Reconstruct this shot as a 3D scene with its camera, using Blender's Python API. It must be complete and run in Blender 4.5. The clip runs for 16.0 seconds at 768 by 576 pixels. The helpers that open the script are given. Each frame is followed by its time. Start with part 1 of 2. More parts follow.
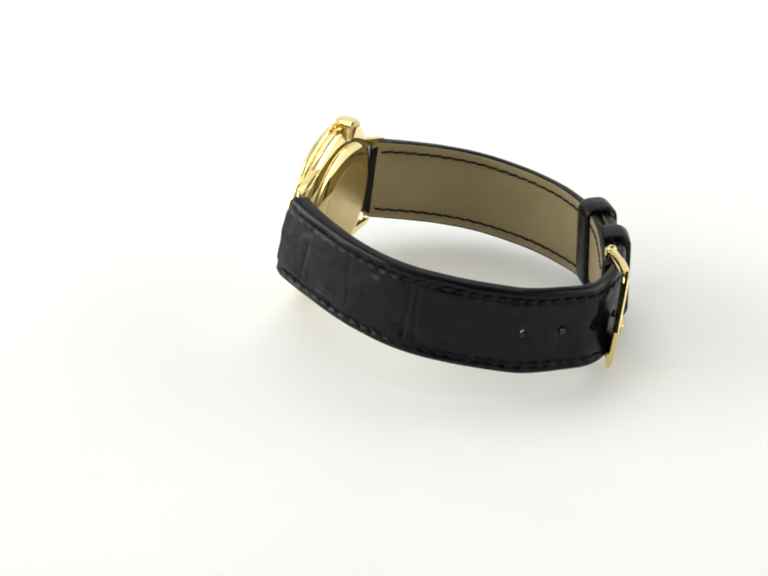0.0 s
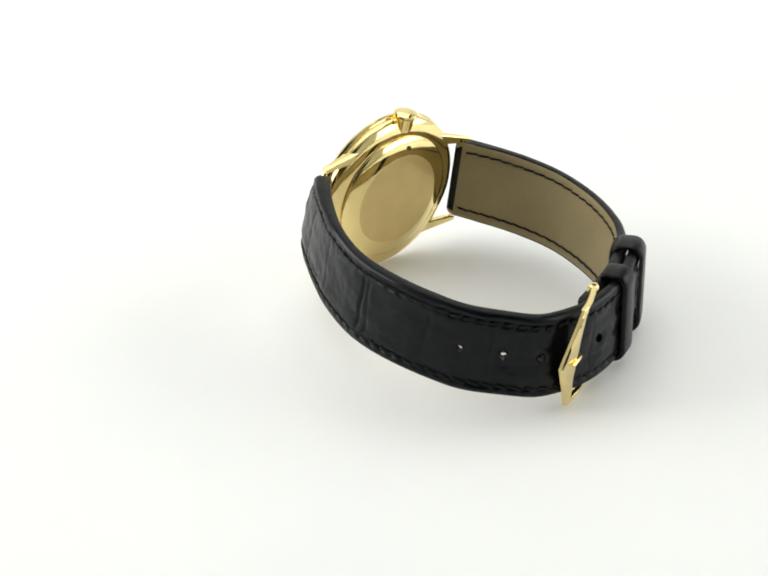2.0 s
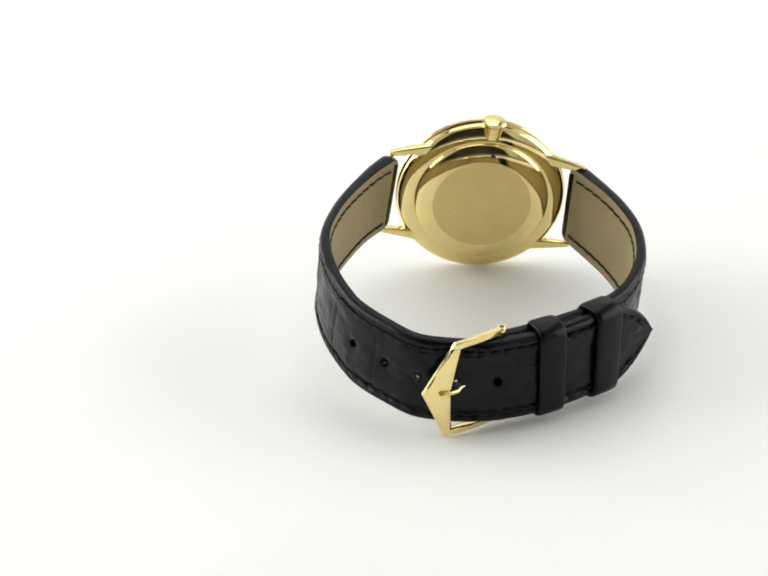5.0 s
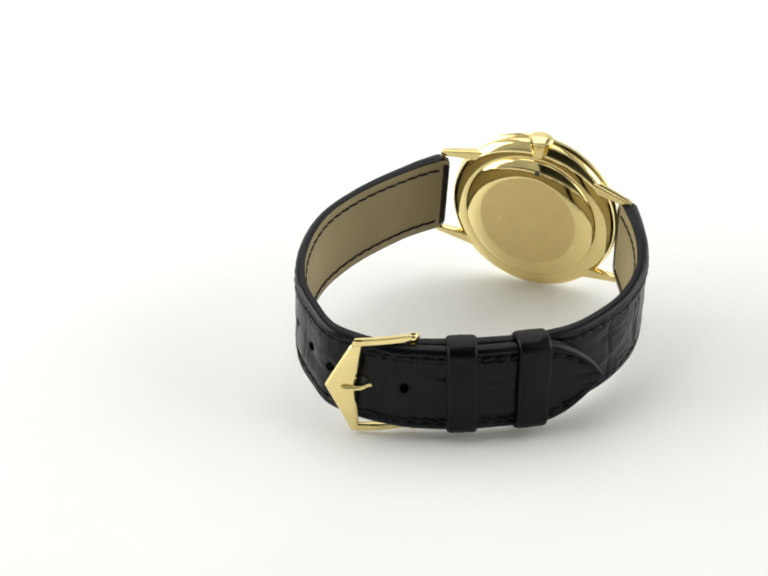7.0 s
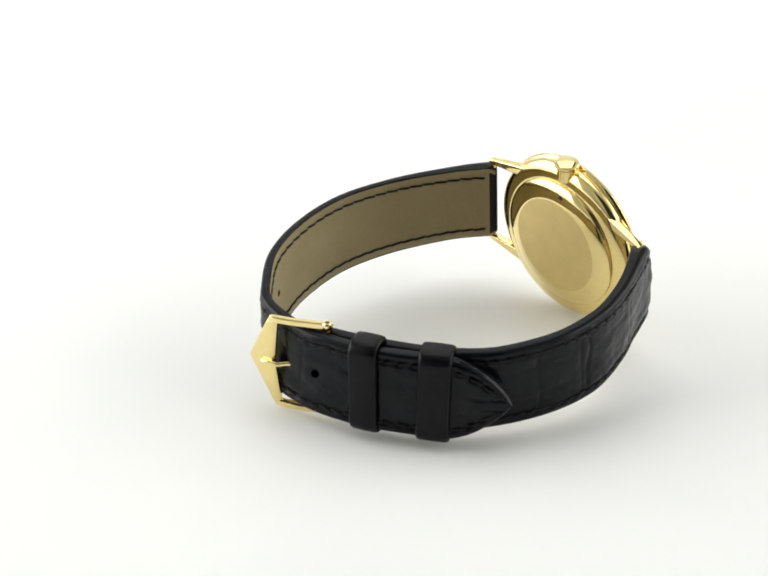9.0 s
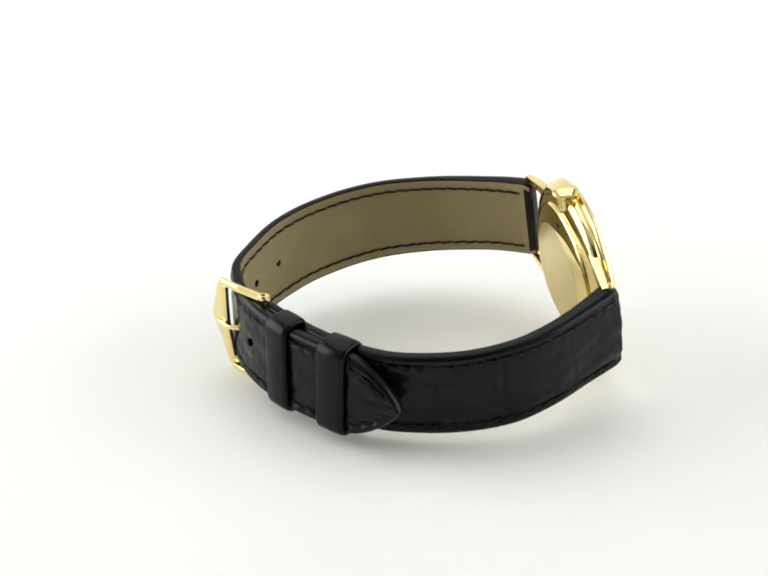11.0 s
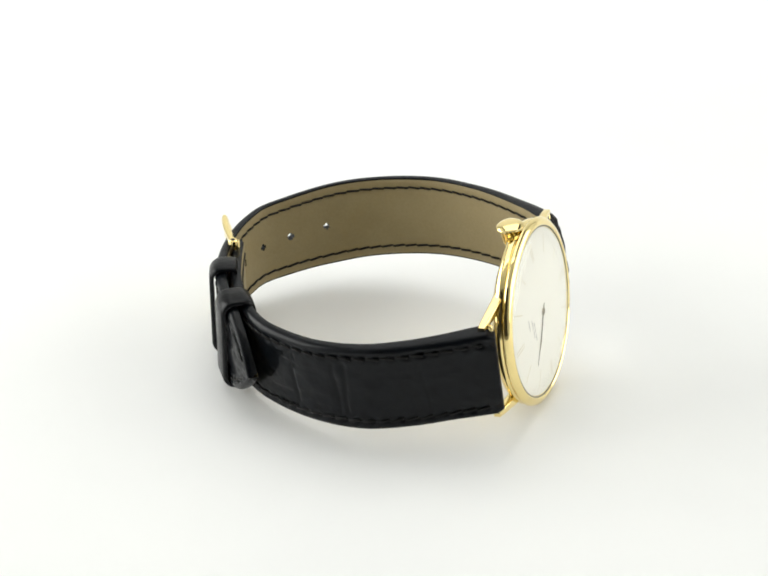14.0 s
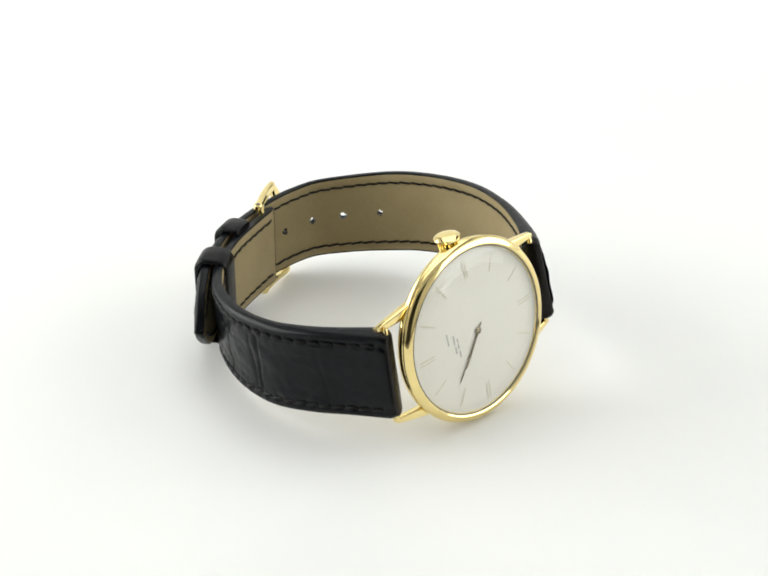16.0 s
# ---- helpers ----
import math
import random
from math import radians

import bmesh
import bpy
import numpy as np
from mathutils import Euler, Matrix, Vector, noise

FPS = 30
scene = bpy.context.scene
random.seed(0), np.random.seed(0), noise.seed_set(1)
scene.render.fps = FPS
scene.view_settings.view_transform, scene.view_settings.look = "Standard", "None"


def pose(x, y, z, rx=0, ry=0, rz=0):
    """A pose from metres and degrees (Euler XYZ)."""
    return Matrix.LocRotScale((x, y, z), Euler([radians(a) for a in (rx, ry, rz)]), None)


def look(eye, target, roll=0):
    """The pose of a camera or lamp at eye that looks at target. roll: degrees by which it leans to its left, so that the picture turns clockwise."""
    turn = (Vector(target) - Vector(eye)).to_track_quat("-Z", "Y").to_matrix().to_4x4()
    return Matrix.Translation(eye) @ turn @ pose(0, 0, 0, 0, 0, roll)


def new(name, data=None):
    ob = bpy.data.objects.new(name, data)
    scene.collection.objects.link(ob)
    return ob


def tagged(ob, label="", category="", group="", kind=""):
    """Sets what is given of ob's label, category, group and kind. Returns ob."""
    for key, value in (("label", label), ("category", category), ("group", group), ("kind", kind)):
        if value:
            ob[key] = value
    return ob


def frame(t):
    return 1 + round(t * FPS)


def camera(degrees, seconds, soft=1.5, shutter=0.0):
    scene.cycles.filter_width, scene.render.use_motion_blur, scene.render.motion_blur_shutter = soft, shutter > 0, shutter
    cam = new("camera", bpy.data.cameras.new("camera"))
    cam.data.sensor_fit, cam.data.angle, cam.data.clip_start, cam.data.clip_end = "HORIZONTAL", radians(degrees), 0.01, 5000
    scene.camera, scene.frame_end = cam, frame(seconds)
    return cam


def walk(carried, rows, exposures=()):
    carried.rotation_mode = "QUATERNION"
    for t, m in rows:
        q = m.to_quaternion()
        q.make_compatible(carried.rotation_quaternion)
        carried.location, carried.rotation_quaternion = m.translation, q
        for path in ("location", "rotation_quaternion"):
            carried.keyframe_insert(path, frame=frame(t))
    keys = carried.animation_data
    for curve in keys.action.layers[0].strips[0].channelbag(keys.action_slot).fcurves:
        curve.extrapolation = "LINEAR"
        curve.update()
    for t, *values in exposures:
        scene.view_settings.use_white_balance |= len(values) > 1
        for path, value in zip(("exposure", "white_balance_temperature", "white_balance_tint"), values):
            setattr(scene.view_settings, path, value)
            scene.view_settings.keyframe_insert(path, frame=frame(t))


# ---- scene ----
SECONDS = 16.0
MM = 0.001

# ---- camera: it stands still ----
EYE = Vector((0.0, -0.36850, 0.20765))
PITCH, YAW = radians(-28.111), radians(-1.162)
AIM = EYE + Vector((math.sin(YAW) * math.cos(PITCH), math.cos(YAW) * math.cos(PITCH), math.sin(PITCH)))
cam = camera(20.725, SECONDS, soft=1.9)
walk(cam, [(0.0, look(EYE, AIM, -0.389)), (SECONDS, look(EYE, AIM, -0.389))], exposures=[(0.0, 0.0), (SECONDS, 0.0)])

# ---- light: a white tent under one large softbox, and two added side fills ----
world = bpy.data.worlds.new("room")
world.use_nodes = True
world.node_tree.nodes["Background"].inputs[0].default_value = (0.80, 0.85, 0.90, 1)
world.node_tree.nodes["Background"].inputs[1].default_value = 0.05
scene.world = world


def softbox(name, eye, target, wide, deep, watts, colour):
    lamp = bpy.data.lights.new(name, "AREA")
    lamp.shape, lamp.size, lamp.size_y, lamp.energy, lamp.color = "RECTANGLE", wide, deep, watts, colour
    ob = new(name, lamp)
    ob.matrix_world = look(eye, target)
    return ob


softbox("softbox_lamp", (-0.04, 0.44, 0.86), (-0.02, 0.44, 0), 1.16, 0.90, 6.0, (0.985, 0.99, 0.96))
# unseen side lamps, added to brighten the dial and the strap's faces
softbox("side_fill_lamp", (-0.56, 0.06, 0.215), (0, 0.10, 0.10), 0.62, 0.42, 3.4, (0.98, 0.99, 0.97))
softbox("side_fill_lamp", (0.56, 0.06, 0.21), (0, 0.12, 0.05), 0.70, 0.38, 2.0, (0.98, 0.99, 0.97))


# ---- materials ----
class Mat:
    def __init__(self, name):
        self.m = bpy.data.materials.new(name)
        self.m.use_nodes = True
        self.t = self.m.node_tree
        self.b = self.t.nodes["Principled BSDF"]

    def node(self, kind, **kw):
        n = self.t.nodes.new(kind)
        for k, v in kw.items():
            n.inputs[k].default_value = v
        return n

    def link(self, a, b):
        self.t.links.new(a, b)

    def set(self, **kw):
        for k, v in kw.items():
            self.b.inputs[k.replace("_", " ")].default_value = v
        return self

    def coords(self, out="Object", scale=(1, 1, 1)):
        c, m = self.node("ShaderNodeTexCoord"), self.node("ShaderNodeMapping")
        m.inputs["Scale"].default_value = scale
        self.link(c.outputs[out], m.inputs["Vector"])
        return m.outputs["Vector"]

    def noise(self, vec, scale, detail=4.0, rough=0.55):
        n = self.node("ShaderNodeTexNoise", Scale=scale, Detail=detail, Roughness=rough)
        self.link(vec, n.inputs["Vector"])
        return n.outputs["Fac"]

    def ramp(self, fac, a, b, lo=0.3, hi=0.7):
        n = self.node("ShaderNodeValToRGB")
        e = n.color_ramp.elements
        e[0].position, e[1].position = lo, hi
        e[0].color, e[1].color = (*a, 1), (*b, 1)
        self.link(fac, n.inputs["Fac"])
        return n.outputs["Color"]

    def span(self, fac, a, b):
        n = self.node("ShaderNodeMapRange")
        n.inputs["To Min"].default_value, n.inputs["To Max"].default_value = a, b
        self.link(fac, n.inputs["Value"])
        return n.outputs["Result"]

    def bump(self, fac, strength, dist):
        n = self.node("ShaderNodeBump", Strength=strength, Distance=dist)
        self.link(fac, n.inputs["Height"])
        self.link(n.outputs["Normal"], self.b.inputs["Normal"])
        return self


def gold(name, rough, tint=(0.93, 0.76, 0.35), brushed=0.0):
    m = Mat(name).set(Metallic=1.0)
    v = m.coords("Object")
    m.link(m.ramp(m.noise(v, 260.0), tuple(c * 0.93 for c in tint), tint), m.b.inputs["Base Color"])
    m.link(m.span(m.noise(v, 900.0, 6.0), rough * 0.7, rough * 1.4), m.b.inputs["Roughness"])
    if brushed:
        w = m.coords("Object", (400.0, 400.0, 12000.0))
        m.bump(m.noise(w, 1.0, 2.0), brushed, 0.00002)
    return m.m


def leather(name, colour, rough, grain, coat):
    m = Mat(name).set(Coat_Weight=coat, Coat_Roughness=0.10, Coat_IOR=1.45, IOR=1.5, Specular_IOR_Level=0.05)
    v = m.coords("Object")
    m.link(m.ramp(m.noise(v, 420.0, 5.0), tuple(c * 0.75 for c in colour), tuple(c * 1.3 for c in colour)), m.b.inputs["Base Color"])
    m.link(m.span(m.noise(v, 300.0, 3.0), rough * 0.8, rough * 1.25), m.b.inputs["Roughness"])
    # fine grain over soft creases that run across the band
    creases = m.noise(m.coords("Object", (160.0, 160.0, 260.0)), 1.0, 4.0, 0.6)
    both = m.node("ShaderNodeMath")
    both.operation = "ADD"
    m.link(m.noise(v, grain, 5.0), both.inputs[0])
    m.link(m.span(creases, 0.0, 4.5), both.inputs[1])
    return m.bump(both.outputs[0], 0.35, 0.00015).m


GOLD = gold("polished_gold", 0.07)
GOLD_SATIN = gold("brushed_gold", 0.30, (0.77, 0.595, 0.26), 0.25)
LEATHER = leather("black_crocodile_leather", (0.0030, 0.0038, 0.0052), 0.36, 900.0, 0.30)
LOOP_LEATHER = leather("black_calf_leather", (0.0030, 0.0032, 0.0042), 0.34, 1600.0, 0.26)


def lining_material():
    m = Mat("taupe_lining_leather").set(Roughness=0.62, IOR=1.4)
    v = m.coords("Object")
    fine = m.noise(v, 1800.0, 4.0)
    wide = m.noise(v, 90.0, 3.0)
    mix = m.node("ShaderNodeMath")
    mix.operation = "ADD"
    m.link(m.span(fine, 0.0, 0.35), mix.inputs[0])
    m.link(m.span(wide, 0.0, 0.65), mix.inputs[1])
    m.link(m.ramp(mix.outputs[0], (0.264, 0.209, 0.104), (0.338, 0.275, 0.150)), m.b.inputs["Base Color"])
    creases = m.noise(m.coords("Object", (520.0, 520.0, 60.0)), 1.0, 3.0)
    both = m.node("ShaderNodeMath")
    both.operation = "ADD"
    m.link(fine, both.inputs[0])
    m.link(m.span(creases, 0.0, 2.2), both.inputs[1])
    return m.bump(both.outputs[0], 0.35, 0.00012).m


LINING = lining_material()
FOLD = leather("dark_brown_turned_edge", (0.007, 0.0055, 0.0045), 0.4, 1200.0, 0.3)
THREAD = Mat("black_thread").set(Base_Color=(0.004, 0.0038, 0.0035, 1), Roughness=0.4, Specular_IOR_Level=0.15).m
INK = Mat("grey_print").set(Base_Color=(0.50, 0.49, 0.45, 1), Roughness=0.6).m
EDGE_GREY = Mat("grey_edge_ring").set(Base_Color=(0.16, 0.155, 0.12, 1), Roughness=0.45).m
# dark for the pin's hole, and for the reflection painted on the case back
PIN_REFLECTION_DARK = Mat("dark_pin_hole_and_reflection").set(Base_Color=(0.03, 0.022, 0.012, 1), Roughness=0.5).m
PALE_GOLD = gold("pale_gold_marker", 0.55, (0.78, 0.74, 0.60))
STEEL_GOLD = gold("dark_gilt_hand", 0.25, (0.30, 0.25, 0.15))


def dial_material():
    m = Mat("silvered_dial").set(Metallic=0.0, Roughness=0.5)
    v = m.coords("Object")
    m.link(m.ramp(m.noise(v, 2500.0, 3.0), (0.875, 0.86, 0.775), (0.89, 0.875, 0.79)), m.b.inputs["Base Color"])
    return m.m


def glass_material():
    m = Mat("watch_crystal").set(Base_Color=(1, 1, 1, 1), Roughness=0.02, IOR=1.45, Transmission_Weight=1.0)
    return m.m


def paper_material():
    m = Mat("white_sweep_paper").set(Roughness=0.55, IOR=1.35)
    v = m.coords("Object")
    m.link(m.ramp(m.noise(v, 14.0, 3.0), (0.80, 0.805, 0.80), (0.835, 0.84, 0.83)), m.b.inputs["Base Color"])
    return m.bump(m.noise(v, 900.0, 4.0), 0.08, 0.0001).m


DIAL, GLASS, PAPER = dial_material(), glass_material(), paper_material()
FABRIC = Mat("white_tent_fabric").set(Base_Color=(0.82, 0.82, 0.80, 1), Roughness=0.9).m
ROOM_PAINT = Mat("dim_room_paint").set(Base_Color=(0.22, 0.20, 0.18, 1), Roughness=0.9).m


# ---- mesh tools ----
def mesh_of(bm, material, smooth=True, name="mesh"):
    me = bpy.data.meshes.new(name)
    bmesh.ops.recalc_face_normals(bm, faces=bm.faces)
    bm.to_mesh(me)
    bm.free()
    me.materials.append(material)
    for f in me.polygons:
        f.use_smooth = smooth
    return me


def part(name, bm, material, parent, label="", smooth=True, sharp=40):
    me = mesh_of(bm, material, smooth, name)
    if smooth:
        me.set_sharp_from_angle(angle=radians(sharp))
    ob = new(name, me)
    ob.parent = parent
    return tagged(ob, label) if label else ob


def lathe(profile, m, steps=120, close=False):
    """A turned solid: (radius, height) pairs round the pose's z axis."""
    bm = bmesh.new()
    rings = []
    for rad, h in profile:
        if rad < 1e-6:
            rings.append([bm.verts.new(m @ Vector((0, 0, h)))])
        else:
            rings.append([bm.verts.new(m @ Vector((rad * math.cos(2 * math.pi * k / steps), rad * math.sin(2 * math.pi * k / steps), h))) for k in range(steps)])
    pairs = list(zip(rings, rings[1:])) + ([(rings[-1], rings[0])] if close else [])
    for a, b in pairs:
        for k in range(steps):
            j = (k + 1) % steps
            if len(a) == 1 and len(b) == 1:
                continue
            if len(a) == 1:
                bm.faces.new((a[0], b[k], b[j]))
            elif len(b) == 1:
                bm.faces.new((a[k], b[0], a[j]))
            else:
                bm.faces.new((a[k], b[k], b[j], a[j]))
    return bm


def loft(rings, caps=True):
    """A skin over closed rings of equal count."""
    bm = bmesh.new()
    vs = [[bm.verts.new(p) for p in ring] for ring in rings]
    n = len(vs[0])
    for a, b in zip(vs, vs[1:]):
        for k in range(n):
            bm.faces.new((a[k], a[(k + 1) % n], b[(k + 1) % n], b[k]))
    if caps:
        bm.faces.new(vs[0])
        bm.faces.new(vs[-1])
    return bm


def rounded(wide, high, r, n=5):
    """The outline of a rounded rectangle, round its middle."""
    pts = []
    for cx, cy, a in ((1, 1, 0), (-1, 1, 90), (-1, -1, 180), (1, -1, 270)):
        for k in range(n + 1):
            t = radians(a + 90 * k / n)
            pts.append((cx * (wide / 2 - r) + r * math.cos(t), cy * (high / 2 - r) + r * math.sin(t)))
    return pts


class Path:
    """A smooth curve through (x, y, z of the middle) in millimetres, by length."""

    def __init__(self, pts):
        p = np.array(pts, float)
        d = np.r_[0, np.cumsum(np.linalg.norm(np.diff(p[:, :2], axis=0), axis=1))]
        fine = np.linspace(0, d[-1], 800)
        out = []
        for c in range(3):
            m = np.gradient(p[:, c], d)
            k = np.clip(np.searchsorted(d, fine, side="right") - 1, 0, len(d) - 2)
            h = d[k + 1] - d[k]
            t = (fine - d[k]) / h
            out.append((2 * t**3 - 3 * t**2 + 1) * p[k, c] + (t**3 - 2 * t**2 + t) * h * m[k] + (3 * t**2 - 2 * t**3) * p[k + 1, c] + (t**3 - t**2) * h * m[k + 1])
        self.p = np.stack(out, 1)
        self.s = np.r_[0, np.cumsum(np.linalg.norm(np.diff(self.p, axis=0), axis=1))]
        self.length = self.s[-1]

    def at(self, s):
        return Vector([float(np.interp(s, self.s, self.p[:, c])) for c in range(3)])

    def near(self, x, y):
        return float(self.s[np.argmin((self.p[:, 0] - x) ** 2 + (self.p[:, 1] - y) ** 2)])

    def axes(self, s, lean=0.0):
        """Along, outwards (away from the wrist) and across (upwards) at s."""
        along = (self.at(min(s + 0.4, self.length)) - self.at(max(s - 0.4, 0))).normalized()
        flat = Vector((along.x, along.y, 0)).normalized()
        out = Vector((flat.y, -flat.x, 0)) * self.side
        up = along.cross(out)
        if up.z < 0:
            up = -up
        turn = Matrix.Rotation(lean, 3, along)
        return along, turn @ out, turn @ up


# ---- the setting ----
def setting():
    # white paper: table top that curves up behind, one sheet
    bm = bmesh.new()
    line = [(-0.24, 0.0), (-0.1, 0.0), (0.0, 0.0), (0.5, 0.0)]
    line += [(0.5 + 0.25 * math.sin(radians(a)), 0.25 - 0.25 * math.cos(radians(a))) for a in range(10, 91, 10)]
    line += [(0.75, 0.9)]
    rows = []
    for k in range(9):
        x = -0.8 + 0.2 * k
        rows.append([bm.verts.new((x, y, z)) for y, z in line])
    for a, b in zip(rows, rows[1:]):
        for k in range(len(line) - 1):
            bm.faces.new((a[k], b[k], b[k + 1], a[k + 1]))
    ob = new("ground", mesh_of(bm, PAPER, True, "ground"))
    tagged(ob, "seamless white paper sweep under and behind the watch", "backdrop", kind="structure")
    # tent sides
    for name, x in (("wall_west", -0.62), ("wall_east", 0.62)):
        bm = bmesh.new()
        bmesh.ops.create_cube(bm, size=1.0)
        bmesh.ops.transform(bm, verts=bm.verts, matrix=Matrix.Translation((x, -0.02, 0.456)) @ Matrix.Diagonal((0.006, 1.46, 0.9, 1)))
        tagged(new(name, mesh_of(bm, FABRIC, False, name)), "white fabric side of the photo tent", "tent wall", kind="structure")
    # unseen panels at the tent's front, both sides of the camera, added as fill
    for name, x in (("flap_west", -0.52), ("flap_east", 0.52)):
        bm = bmesh.new()
        bmesh.ops.create_cube(bm, size=1.0)
        bmesh.ops.transform(bm, verts=bm.verts, matrix=Matrix.Translation((x, -0.755, 0.456)) @ Matrix.Diagonal((0.20, 0.006, 0.9, 1)))
        tagged(new(name, mesh_of(bm, FABRIC, False, name)), "unseen white fabric panel, added in front to bounce fill light", "tent flap", kind="structure")
    # unseen front roof sheet up to the softbox, added for the gold to reflect
    bm = bmesh.new()
    bmesh.ops.create_cube(bm, size=1.0)
    bmesh.ops.transform(bm, verts=bm.verts, matrix=Matrix.Translation((0, -0.395, 0.91)) @ Matrix.Diagonal((1.25, 0.71, 0.006, 1)))
    tagged(new("roof_reflector", mesh_of(bm, FABRIC, False, "roof_reflector")), "unseen white fabric sheet, added overhead for the gold to reflect", "tent roof", kind="structure")
    # the dim room round the tent, and the table top that fills it
    for name, size, at in (("wall_south", (4.0, 0.1, 2.0), (0, -1.9, 0.95)), ("wall_north", (4.0, 0.1, 2.0), (0, 1.9, 0.95)),
                           ("wall_left", (0.1, 3.7, 2.0), (-1.95, 0, 0.95)), ("wall_right", (0.1, 3.7, 2.0), (1.95, 0, 0.95)),
                           ("ceiling", (4.0, 3.9, 0.1), (0, 0, 2.0)), ("floor", (4.0, 3.9, 0.1), (0, 0, -0.053))):
        bm = bmesh.new()
        bmesh.ops.create_cube(bm, size=1.0)
        bmesh.ops.transform(bm, verts=bm.verts, matrix=Matrix.Translation(at) @ Matrix.Diagonal((*size, 1)))
        label = "dark plain surface under the white paper" if name == "floor" else "plain dim surface of the studio room"
        tagged(new(name, mesh_of(bm, ROOM_PAINT, False, name)), label, name.split("_")[0], kind="structure")


setting()

# ---- the watch, in the pose of the clip's start, round the turning axis ----
watch = new("wristwatch")
tagged(watch, "gold dress wristwatch on black crocodile leather strap, standing on its edge", "watch")

# the case's axes: towards 12, towards 3 (the crown), towards the back
AZ, TILT, SPIN = radians(-23.27), radians(-7.96), radians(7.3)
BACK = Vector((math.cos(AZ) * math.cos(TILT), math.sin(AZ) * math.cos(TILT), math.sin(TILT)))
_flat = Vector((-math.sin(AZ), math.cos(AZ), 0))
_up = BACK.cross(_flat)
TWELVE = _flat * math.cos(SPIN) - _up * math.sin(SPIN)
THREE = _up * math.cos(SPIN) + _flat * math.sin(SPIN)
DIAL_AT = Vector((-21.24, 24.2, 18.3))
CASE = Matrix(((TWELVE.x, THREE.x, BACK.x, DIAL_AT.x), (TWELVE.y, THREE.y, BACK.y, DIAL_AT.y), (TWELVE.z, THREE.z, BACK.z, DIAL_AT.z), (0, 0, 0, 1)))
CASE = Matrix.Scale(MM, 4) @ CASE


def case_parts():
    body = part("case_body", lathe([(15.2, 1.4), (17.1, 1.35), (17.4, 1.7), (17.5, 2.2), (17.35, 2.8), (16.8, 3.3), (15.8, 3.75), (14.6, 4.1), (14.1, 4.15), (13.5, 4.0), (13.0, 3.9), (15.2, 1.4)], CASE), GOLD, watch)
    part("bezel", lathe([(16.12, 0.5), (16.2, -0.1), (16.5, -0.28), (17.1, -0.12), (17.65, 0.3), (17.8, 0.8), (17.55, 1.25), (17.2, 1.42), (15.6, 1.4), (15.7, 0.9), (16.12, 0.5)], CASE), GOLD, watch)
    # thin dark grey line between the bezel and the crystal
    part("crystal_edge_ring", lathe([(15.98, 0.5), (15.98, -0.02), (16.06, -0.12), (16.2, -0.12), (16.22, 0.4), (15.98, 0.5)], CASE), EDGE_GREY, watch, "thin grey ring round the crystal")
    back = part("case_back", lathe([(10.2, 5.74), (10.7, 5.70), (12.4, 5.2), (13.4, 4.75), (13.8, 4.5), (13.9, 4.25), (13.7, 3.9), (11.0, 3.9), (10.2, 5.74)], CASE), GOLD, watch, "polished gold snap case back with a brushed centre")
    part("back_centre", lathe([(0, 5.76), (6.0, 5.76), (10.2, 5.76), (10.24, 5.6), (0, 5.55)], CASE), GOLD_SATIN, back, "brushed gold disc")
    # dark spot painted where the crown reflects in the back
    part("crown_reflection", lathe([(0, 0.3), (0.5, 0.3), (0.55, 0), (0, 0)], CASE @ pose(0.6, 11.7, 5.3, 18, 0, 0), 16), PIN_REFLECTION_DARK, back)
    # crown with a narrow neck
    crown_m = CASE @ pose(0, 16.9, 3.2, -90, 0, 0)
    crown = part("crown", lathe([(0, 2.55), (1.4, 2.47), (2.1, 2.25), (2.5, 1.9), (2.45, 1.55), (2.05, 1.25), (1.75, 0.8), (1.6, -0.6), (1.5, -1.9), (0, -1.9)], crown_m, 60), GOLD, watch, "gold winding crown")
    for k in range(20):
        a = 2 * math.pi * k / 20
        bm = bmesh.new()
        bmesh.ops.create_cube(bm, size=1.0)
        bmesh.ops.transform(bm, verts=bm.verts, matrix=crown_m @ Matrix.Rotation(a, 4, "Z") @ Matrix.Translation((1.66, 0, -0.1)) @ Matrix.Rotation(radians(6), 4, "Y") @ Matrix.Diagonal((0.3, 0.22, 2.4, 1)))
        part("flute", bm, GOLD, crown)
    # lugs
    for sx in (1, -1):
        for sy in (1, -1):
            rings = []
            for t in np.linspace(0, 1, 9):
                px = sx * (9.8 + 10.5 * t)
                cy = sy * (10.9 - 1.45 * t)
                w0, w1 = 1.5 + 1.5 * t**1.5, 3.3 + 0.9 * t
                half = 1.35 - 0.8 * t
                if t > 0.95:
                    w0, half = 2.9, 0.38
                rings.append([CASE @ Vector((px, cy + a, (w0 + w1) / 2 + b)) for a, b in rounded(2 * half, w1 - w0, min(half, (w1 - w0) / 2) * 0.4, 4)])
            part("lug", loft(rings), GOLD, watch)


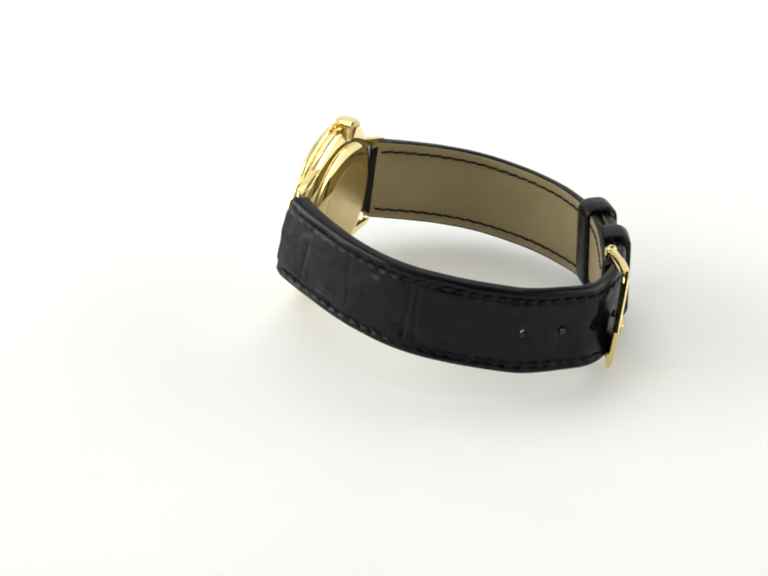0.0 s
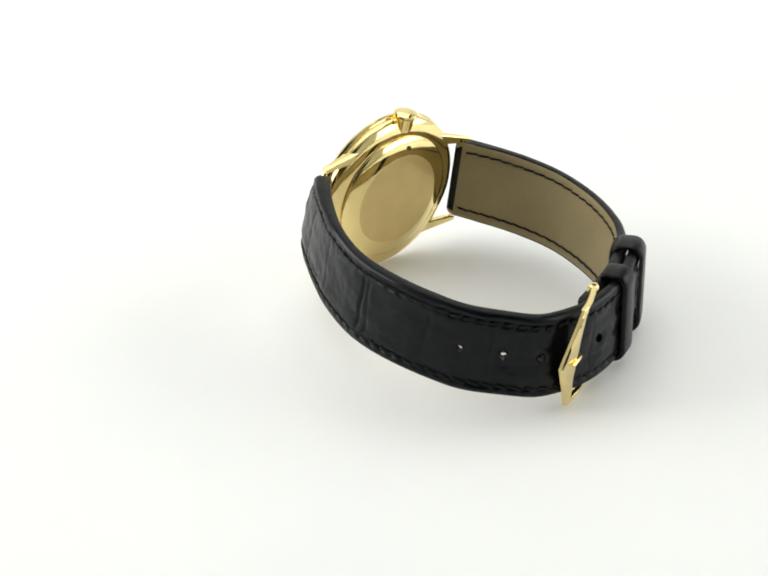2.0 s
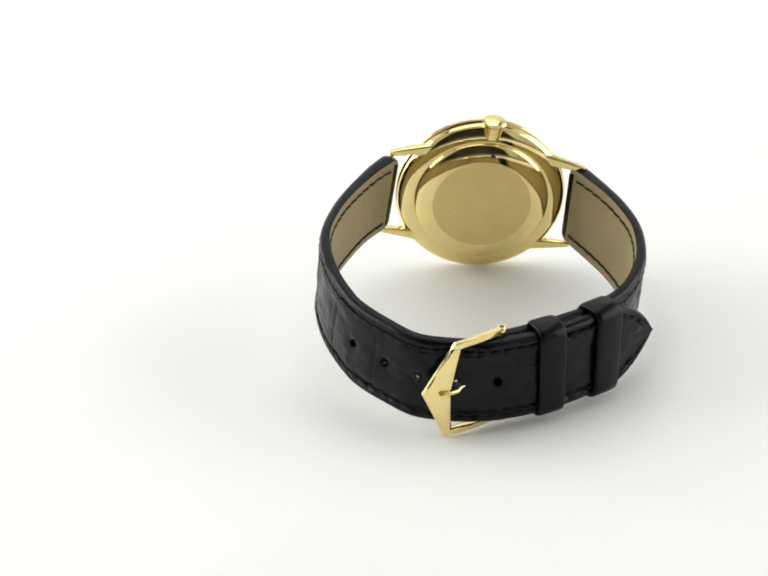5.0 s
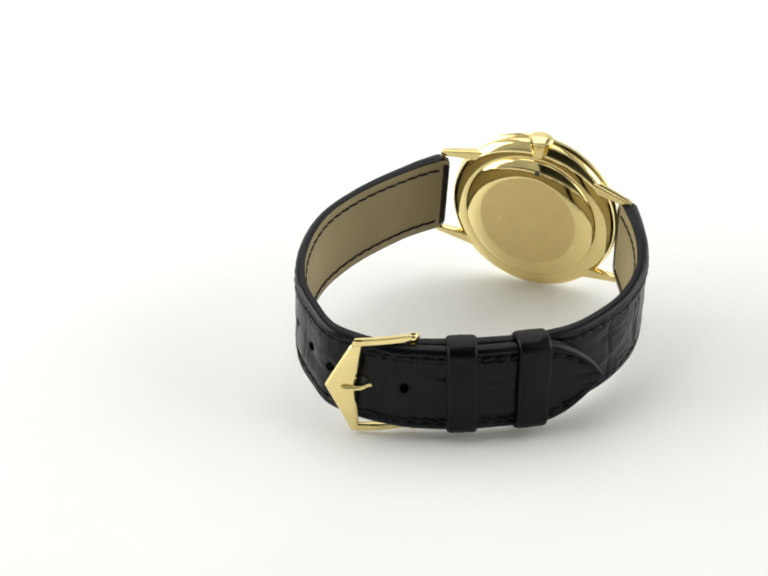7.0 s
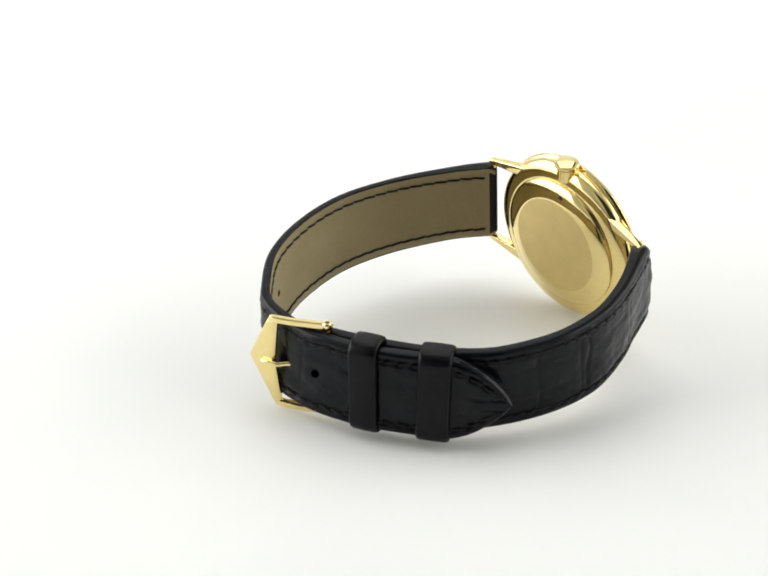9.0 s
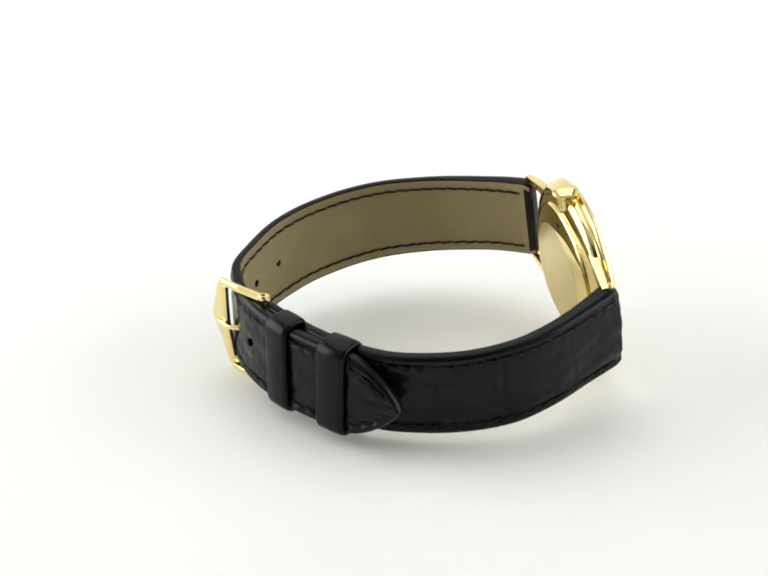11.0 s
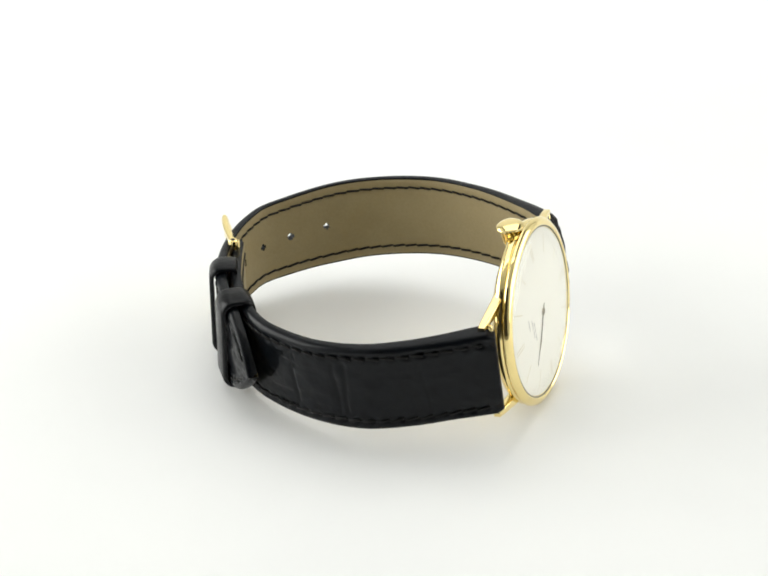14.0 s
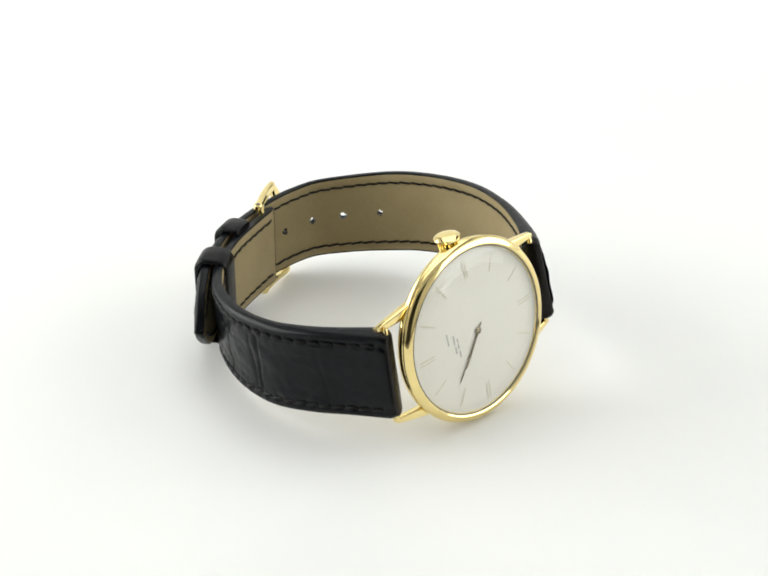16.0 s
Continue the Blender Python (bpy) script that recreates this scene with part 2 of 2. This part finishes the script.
def dial_parts():
    dial = part("dial", lathe([(0, 0.85), (8, 0.85), (16.0, 0.95), (16.0, 1.2), (0, 1.2)], CASE), DIAL, watch, "silvered dial with slim baton markers")
    for k in range(12):
        a = radians(30 * k)
        for off in ((-0.32, 0.32) if k in (0, 3, 6, 9) else (0.0,)):
            bm = bmesh.new()
            bmesh.ops.create_cube(bm, size=1.0)
            m = CASE @ Matrix.Rotation(a, 4, "Z") @ Matrix.Translation((12.7, off, 0.80)) @ Matrix.Diagonal((3.4, 0.17, 0.12, 1))
            bmesh.ops.transform(bm, verts=bm.verts, matrix=m)
            part("hour_marker", bm, PALE_GOLD, dial)
    # unreadable print below 12, as plain bars
    for dx, dy, wide in ((7.4, 1.7, 2.4), (6.0, 0.9, 2.0), (5.9, -1.2, 1.5), (5.2, 0.5, 0.9), (5.2, -0.7, 1.1), (5.1, -2.3, 1.4)):
        bm = bmesh.new()
        bmesh.ops.create_cube(bm, size=1.0)
        bmesh.ops.transform(bm, verts=bm.verts, matrix=CASE @ Matrix.Translation((dx, dy, 0.845)) @ Matrix.Diagonal((0.32, wide, 0.02, 1)))
        part("print_bar", bm, INK, dial)
    for name, length, w, turn in (("hour_hand", 7.4, 0.66, -53.0), ("minute_hand", 10.4, 0.46, -50.0)):
        a = radians(turn)
        rings = []
        for t in (-0.16, 0.0, 0.1, 0.9, 1.0):
            half = {-0.16: 0.18, 0.0: 0.3, 0.1: 0.3, 0.9: 0.22, 1.0: 0.06}[t] * (w / 0.6)
            m = CASE @ Matrix.Rotation(a, 4, "Z")
            h = w
            rings.append([m @ Vector((length * t, p, h - 0.0 + q)) for p, q in ((half, 0.06), (0, -0.04), (-half, 0.06), (0, 0.10))])
        part(name, loft(rings), STEEL_GOLD, dial)
    part("hand_boss", lathe([(0, 0.25), (0.45, 0.27), (0.7, 0.35), (0.75, 0.85), (0, 0.85)], CASE, 24), STEEL_GOLD, dial)
    glass = [(16.02, 0.45), (16.0, 0.0), (15.4, -0.22), (12.0, -0.55), (6.0, -0.8), (0, -0.88), (0, -0.48), (6.0, -0.4), (12.0, -0.15), (15.3, 0.2), (15.6, 0.5), (16.02, 0.45)]
    ob = part("crystal", lathe(glass, CASE), GLASS, watch, "clear domed watch crystal")
    ob.visible_shadow = False


# ---- strap ----
LONG = Path([(-26.0, 4.8, 20.2), (-23.2, -0.1, 19.9), (-18.9, -6.1, 19.3), (-12.3, -13.5, 18.3), (-4.0, -19.6, 17.2), (5.4, -22.7, 16.0), (12.5, -23.5, 15.0), (18.7, -23.1, 13.9), (26.4, -20.5, 12.9),
             (32.4, -17.2, 12.1), (35.2, -13.2, 11.7), (38.0, -6.0, 11.1), (39.2, 2.0, 10.9), (39.1, 9.0, 10.9), (37.9, 16.0, 10.8), (36.3, 22.5, 10.6), (34.4, 28.2, 10.4), (32.6, 32.6, 10.1)])
LONG.side = 1
SHORT = Path([(-11.7, 41.3, 15.9), (-4.2, 42.0, 14.9), (4.0, 42.3, 13.7), (12.1, 41.1, 12.5), (19.5, 37.6, 11.6), (26.0, 32.4, 11.1), (31.0, 26.4, 10.8), (34.4, 19.4, 11.0), (36.0, 11.0, 11.1), (36.3, 3.0, 11.0), (36.1, -5.2, 11.0)])
SHORT.side = -1


CREASES = {4: ((9.0, 0.3, 0.35), (21.5, -0.4, 0.25), (35.2, 0.3, 1.0), (36.9, -0.2, 0.6), (50.5, 0.4, 0.3), (63.0, 0.2, 0.3), (84.0, 0.3, 0.3), (97.0, -0.3, 0.4)),
           9: ((13.0, 0.4, 0.25), (27.5, -0.3, 0.8), (29.2, 0.3, 0.45), (38.5, 0.4, 0.6), (52.0, 0.2, 0.4), (64.0, -0.3, 0.3))}


def groove_marks(length, seed):
    """Crocodile scales: a few cross creases, and long creases that run with the strap between them."""
    rng = random.Random(seed)
    rows, s = [], 4.0
    while s < length - 6:
        for v in (-3.9, -1.6, 1.2, 3.6):
            if rng.random() < 0.62:
                rows.append((s + rng.uniform(0, 3), s + rng.uniform(5, 12), v + rng.uniform(-0.9, 0.9), rng.uniform(-0.05, 0.05), rng.uniform(0.3, 0.9)))
        s += rng.uniform(7.0, 11.0)
    return CREASES[seed], rows


def relief(s, v, marks):
    deep = 0.0
    for c, bend, k in marks[0]:
        d = abs(s - c - bend * math.sin(v * 0.45))
        if d < 1.2 and abs(v) < 6.2:
            deep = max(deep, k * 0.42 * math.exp(-((d / 0.36) ** 2)) * min(1, (6.2 - abs(v)) / 1.2))
    for a, b, v0, slope, k in marks[1]:
        if a < s < b:
            d = abs(v - v0 - slope * (s - a))
            if d < 0.8:
                deep = max(deep, k * 0.34 * math.exp(-((d / 0.20) ** 2)) * min(1, (s - a) / 0.5, (b - s) / 0.5))
    return -deep + 0.30 * noise.noise(Vector((s * 0.16, v * 0.34, 3.1))) + 0.09 * noise.noise(Vector((s * 0.6, v * 0.9, 5.0))) + 0.015 * noise.noise(Vector((s * 1.6, v * 1.6, 9.0)))


def strap(name, path, label, seed, width, thick, lean, holes, tip):
    """width, thick, lean: functions of the length; holes: places along the middle; tip: length of the pointed end."""
    marks = groove_marks(path.length, seed)
    n_s, n_v = int(path.length / 0.36), 44
    ss = np.linspace(0, path.length, n_s + 1)

    def half_width(s):
        w = width(s) / 2 - 0.6 * max(0.0, 1 - s / 1.6) ** 2
        if tip and s > path.length - tip:
            t = (s - path.length + tip) / tip
            w *= (max(0.0, 1 - t**1.7)) ** 0.80 * 0.985 + 0.015
        return w

    def point(s, v, out):
        a, o, u = path.axes(s, lean(s))
        return path.at(s) + u * v + o * out

    def skin(sign, edge, lift, relief_on):
        """One face, with rounded edges that meet the other face's edges."""
        bm = bmesh.new()
        grid = []
        for s in ss:
            hw, th = half_width(s), thick(s) / 2
            row = []
            for k in range(n_v + 1):
                q = -1 + 2 * k / n_v
                v = hw * math.sin(q * math.pi / 2) if edge else q * max(hw - 0.16, 0.02)
                x = hw - abs(v)
                if edge:
                    r = min(1.1, hw)
                    fall = 1 - math.sqrt(max(0.0, 1 - (1 - min(x, r) / r) ** 2)) if x < r else 0.0
                    groove = (0.28 + 0.20 * math.cos(2 * math.pi * s / 2.6)) * math.exp(-(((x - 2.15) / 0.5) ** 2)) * (1 if hw > 4 else 0)
                    o = th + lift - (th + 0.25) * fall - groove
                    pad = 0.55 * max(0, 1 - s / 26.0) * max(0.0, 1 - (v / hw) ** 2)
                    o -= sum(0.36 * math.exp(-((math.hypot(s - h, v) / 1.35) ** 2)) for h in holes if abs(s - h) < 4)
                    o += pad + (relief(s, v, marks) if relief_on and x > 1.2 else 0)
                else:
                    o = th + lift - 0.22 * max(0, 1 - x / 0.7)
                row.append((s, v, sign * o))
            grid.append(row)
        verts = []
        for row in grid:
            line = []
            for s, v, o in row:
                for h in holes:
                    d = math.hypot(s - h, v)
                    if 0.55 < d < 1.25:
                        s, v = (h + (s - h) * 0.80 / d, v * 0.80 / d) if d < 1.0 else (s, v)
                line.append(bm.verts.new(point(min(max(s, 0), path.length), v, o) * MM))
            verts.append(line)
        for i in range(n_s):
            for k in range(n_v):
                cs = (grid[i][k][0] + grid[i + 1][k][0]) / 2
                cv = (grid[i][k][1] + grid[i][k + 1][1]) / 2
                if any(math.hypot(cs - h, cv) < 0.66 for h in holes):
                    continue
                bm.faces.new((verts[i][k], verts[i + 1][k], verts[i + 1][k + 1], verts[i][k + 1]))
        loose = [v for v in bm.verts if not v.link_faces]
        bmesh.ops.delete(bm, geom=loose, context="VERTS")
        return bm

    top = part(name, skin(1, True, 0.0, True), LEATHER, watch, label, sharp=80)
    part("lining", skin(-1, False, 0.0, False), LINING, top, "smooth taupe leather lining", sharp=80)
    # turned edge round the lining
    for side in (1, -1):
        rings = []
        for s in ss[::2]:
            hw, th = half_width(s), thick(s) / 2
            a, o, u = path.axes(s, lean(s))
            c = path.at(s) + u * side * max(hw - 0.30, 0.02) - o * (th * 0.42)
            rings.append([(c + u * (side * p) + o * q) * MM for p, q in rounded(0.55, th * 0.98, 0.22, 3)])
        part("painted_edge", loft(rings), LEATHER, top)
    # ends: the leather turned round the bar, and the far end
    rings = []
    for d, f in ((-0.5, 0.45), (-0.4, 0.75), (-0.2, 0.95), (0.0, 1.0), (0.5, 1.0), (0.9, 1.0), (1.2, 1.0), (1.3, 0.9)):
        q = max(d, 0.0)
        hw, th = half_width(q), thick(q) / 2
        a, o, u = path.axes(q, lean(q))
        rings.append([(path.at(q) + a * min(d, 0.0) + u * p + o * b) * MM for p, b in rounded(2 * hw * (0.97 + 0.02 * f), (2 * th + 0.12) * f, th * f * 0.7, 4)])
    part("bar_fold", loft(rings), FOLD, top)
    a, o, u = path.axes(0.0, lean(0.0))
    bar = [[(path.at(0.2) + u * z + (a * math.cos(t) + o * math.sin(t)) * r) * MM for t in np.linspace(0, 2 * math.pi, 12, endpoint=False)] for z, r in ((-9.3, 0.35), (-9.0, 0.5), (9.0, 0.5), (9.3, 0.35))]
    part("spring_bar", loft(bar), GOLD, watch)
    hw, th = half_width(path.length), thick(path.length) / 2
    if hw > 2:
        a, o, u = path.axes(path.length, 0.0)
        rings = [[(path.at(path.length) + a * d + u * p + o * b) * MM for p, b in rounded(2 * hw * 0.985, 2 * th * f, th * f * 0.7, 4)] for d, f in ((-0.3, 1.0), (0.0, 1.0), (0.5, 0.8), (0.8, 0.4))]
        part("buckle_fold", loft(rings), LEATHER, top)
    # hole walls
    for h in holes:
        a, o, u = path.axes(h, lean(h))
        th = thick(h) / 2
        bm = bmesh.new()
        rings = [[bm.verts.new((path.at(h) + o * q + (a * math.cos(t) + u * math.sin(t)) * 0.81) * MM) for t in np.linspace(0, 2 * math.pi, 20, endpoint=False)] for q in (-th, th - 0.06)]
        for k in range(20):
            bm.faces.new((rings[0][k], rings[0][(k + 1) % 20], rings[1][(k + 1) % 20], rings[1][k]))
        part("buckle_hole", bm, LEATHER, top)
    # stitches on both faces
    for face, sign in (("outer_stitching", 1), ("inner_stitching", -1)):
        bm = bmesh.new()
        rng = random.Random(seed + sign)
        end = path.length - (tip * 0.32 if tip else 1.5)
        s = 3.4
        while s < end:
            for side in (1, -1):
                pts = []
                for d in ((-1.15, -0.75, 0.0, 0.75, 1.15) if sign > 0 else (-1.36, -1.0, 0.0, 1.0, 1.36)):
                    q = min(max(s + d, 0.1), path.length - 0.1)
                    a, o, u = path.axes(q, lean(q))
                    hw = half_width(q)
                    v = side * max(0.3, hw - 2.2 + ((0.18 if sign > 0 else 0.10) * d))
                    h = (thick(q) / 2 + (0.55 * max(0, 1 - q / 26.0) * max(0, 1 - (v / hw) ** 2) if sign > 0 else 0)) * sign
                    rise = ((-0.06 if sign > 0 else 0.06) if abs(d) < 1.05 else -0.24) * sign
                    pts.append((path.at(q) + u * v + o * (h + rise), u, o))
                ring = [[bm.verts.new((c + u * ((0.30 if sign > 0 else 0.25) * math.cos(t)) + o * (0.26 * math.sin(t))) * MM) for t in np.linspace(0, 2 * math.pi, 6, endpoint=False)] for c, u, o in pts]
                for ra, rb in zip(ring, ring[1:]):
                    for k in range(6):
                        bm.faces.new((ra[k], ra[(k + 1) % 6], rb[(k + 1) % 6], rb[k]))
            s += 2.6
        tagged(part(face, bm, THREAD, top), "black waxed thread stitches", kind="stuff")
    return top


HOLES = [LONG.near(18.6, -22.0), LONG.near(26.2, -19.9), LONG.near(32.2, -17.0)]
HOLES += [HOLES[2] + 7.3, HOLES[2] + 14.8]


def straps():
    long_end, short_end = LONG.length, SHORT.length
    strap("long_strap", LONG, "long black crocodile strap with punched holes and pointed tip", 4,
          lambda s: float(np.interp(s, (0, 10, 25, 40, 58, 74), (17.7, 17.4, 17.6, 17.9, 17.9, 17.2))), lambda s: float(np.interp(s, (0, 9, 24, 52, 66, 80), (3.5, 2.6, 2.0, 2.0, 1.9, 2.1))),
          lambda s: -radians(12) * max(0, 1 - s / 55), HOLES, 12.5)
    strap("short_strap", SHORT, "short black crocodile strap that carries the buckle", 9,
          lambda s: float(np.interp(s, (0, 25, 34, 44, 60), (17.8, 17.8, 17.5, 17.2, 16.7))), lambda s: float(np.interp(s, (0, 9, 24, 40, 52), (3.6, 2.8, 2.2, 2.1, 2.1))),
          lambda s: -radians(float(np.interp(s, (0, 8, 25, 34, 46, 58), (0.2, 3.0, 4.0, 5.5, 5.0, 0.0)))), [], 0)


def keeper(y, wide, label, sewn=-9.0):
    """A leather loop round both straps; sewn: how far its inner side sits up inside the short strap."""
    s = LONG.near(39.0 if y < 12 else 37.0, y)
    rings = []
    outline = rounded(6.9, 19.0, 2.6, 8)
    inner = rounded(5.2, 17.5, 1.9, 8)
    a, o, u = LONG.axes(s)
    c = LONG.at(s) - o * 1.15 + Vector((0, 0, 0.3))
    prof = [(-0.5, 0.1), (-0.49, 0.55), (-0.45, 0.85), (-0.38, 1.0), (0.0, 1.06), (0.38, 1.0), (0.45, 0.85), (0.49, 0.55), (0.5, 0.1)]
    for d, f in prof:
        rings.append([(c + a * (d * wide) + o * (max(i[0] + (p[0] - i[0]) * f, sewn - (0.3 if f > 0.3 else 0.0))) + u * (i[1] + (p[1] - i[1]) * f)) * MM for p, i in zip(outline, inner)])
    for d in (0.5, -0.5):
        rings.append([(c + a * (d * wide) + o * i[0] + u * i[1]) * MM for i in inner])
    rings.append(rings[0])
    bm = loft(rings, caps=False)
    bmesh.ops.remove_doubles(bm, verts=bm.verts, dist=1e-6)
    part("strap_keeper", bm, LOOP_LEATHER, watch, label)


BUCKLE = Path([(36.4, -0.4, 10.75), (37.2, -5.0, 10.75), (37.8, -9.5, 10.75), (37.8, -13.4, 10.75), (37.2, -17.8, 10.75), (36.8, -20.4, 10.75)])
BUCKLE.side = -1


def buckle_parts():
    half, point_d, corner_d = 10.4, 18.3, 13.1
    start = 1.0
    bm = bmesh.new()
    zs = [-half, -half + 0.25, -half + 0.7, -9.25] + list(np.linspace(-9.1, 9.1, 23)) + [9.25, half - 0.7, half - 0.25, half]
    n_d = 14
    cols = []
    for z in zs:
        r = abs(z) / half
        outer = point_d - (point_d - corner_d) * r
        inner = start if abs(z) > 9.2 else 12.7 - 1.0 * abs(z) / 9.1
        col = []
        for k in range(n_d + 1):
            t = k / n_d
            d = inner + (outer - inner) * t
            edge = min(1, min(t, 1 - t) * (outer - inner) / 0.35) * min(1, (half - abs(z)) / 0.3 + 0.25)
            f = z / half
            d -= 0.5 * f * min(1.0, d / 6.0)
            a, o, u = BUCKLE.axes(d)
            base = BUCKLE.at(d) + o * (f * (0.3 + 1.1 * min(1.0, d / 13.0)))
            h = 0.65 * (0.45 + 0.55 * edge)
            zz = 11.0 + z * (1.0 - 0.05 * max(0.0, 1.0 - d / 11.0)) + 0.25 * max(0.0, 1.0 - d / 11.0)
            col.append((bm.verts.new(Vector((base.x + o.x * h, base.y + o.y * h, zz)) * MM), bm.verts.new(Vector((base.x - o.x * h, base.y - o.y * h, zz)) * MM)))
        cols.append(col)
    for ca, cb in zip(cols, cols[1:]):
        for k in range(n_d):
            bm.faces.new((ca[k][0], ca[k + 1][0], cb[k + 1][0], cb[k][0]))
            bm.faces.new((ca[k][1], cb[k][1], cb[k + 1][1], ca[k + 1][1]))
        bm.faces.new((ca[0][0], cb[0][0], cb[0][1], ca[0][1]))
        bm.faces.new((ca[n_d][0], ca[n_d][1], cb[n_d][1], cb[n_d][0]))
    for c in (cols[0], cols[-1]):
        for k in range(n_d):
            bm.faces.new((c[k][0], c[k][1], c[k + 1][1], c[k + 1][0]))
    buckle = part("buckle", bm, GOLD, watch, "pointed gold pin buckle", sharp=35)
    # hinge bar with its eyes, and the pin
    hx, hy = 36.4, -2.3
    part("hinge_bar", lathe([(0, 1.5), (0.6, 1.5), (0.6, 20.9), (0, 20.9)], Matrix.Scale(MM, 4) @ pose(hx, hy, 0), 16), GOLD, buckle)
    for z in (1.1, 19.8):
        part("hinge_eye", lathe([(0, z), (0.8, z), (0.95, z + 0.2), (0.95, z + 1.2), (0.8, z + 1.4), (0, z + 1.4)], Matrix.Scale(MM, 4) @ pose(hx + 0.4 + (0.35 if z > 5 else -0.35), hy, 0), 24), GOLD, buckle)
    part("pin_head", lathe([(0, 0), (0.42, 0), (0.42, 0.03), (0, 0.03)], Matrix.Scale(MM, 4) @ pose(hx + 0.75, hy, 21.21), 16), PIN_REFLECTION_DARK, buckle)
    rings = []
    for d, out, r in ((1.9, 0.0, 0.5), (5.0, -0.3, 0.5), (8.0, -0.9, 0.5), (10.3, -0.3, 0.5), (11.6, 0.75, 0.48), (14.6, 1.0, 0.45), (15.2, 0.95, 0.3)):
        a, o, u = BUCKLE.axes(d)
        c = BUCKLE.at(d) + o * out
        rings.append([(c + u * (r * math.cos(t)) + o * (r * 0.8 * math.sin(t))) * MM for t in np.linspace(0, 2 * math.pi, 12, endpoint=False)])
    part("tongue", loft(rings), GOLD, buckle)


case_parts()
dial_parts()
straps()
keeper(6.5, 5.6, "black leather strap loop, sewn in beside the buckle", -1.7)
keeper(19.3, 6.2, "black leather strap loop, sliding")
buckle_parts()


def motions():
    """The watch turns with the plate under it, at an even pace."""
    walk(watch, [(0.5 * k, pose(0, 0, 0, 0, 0, -12.670 * 0.5 * k)) for k in range(int(SECONDS * 2) + 1)])


motions()
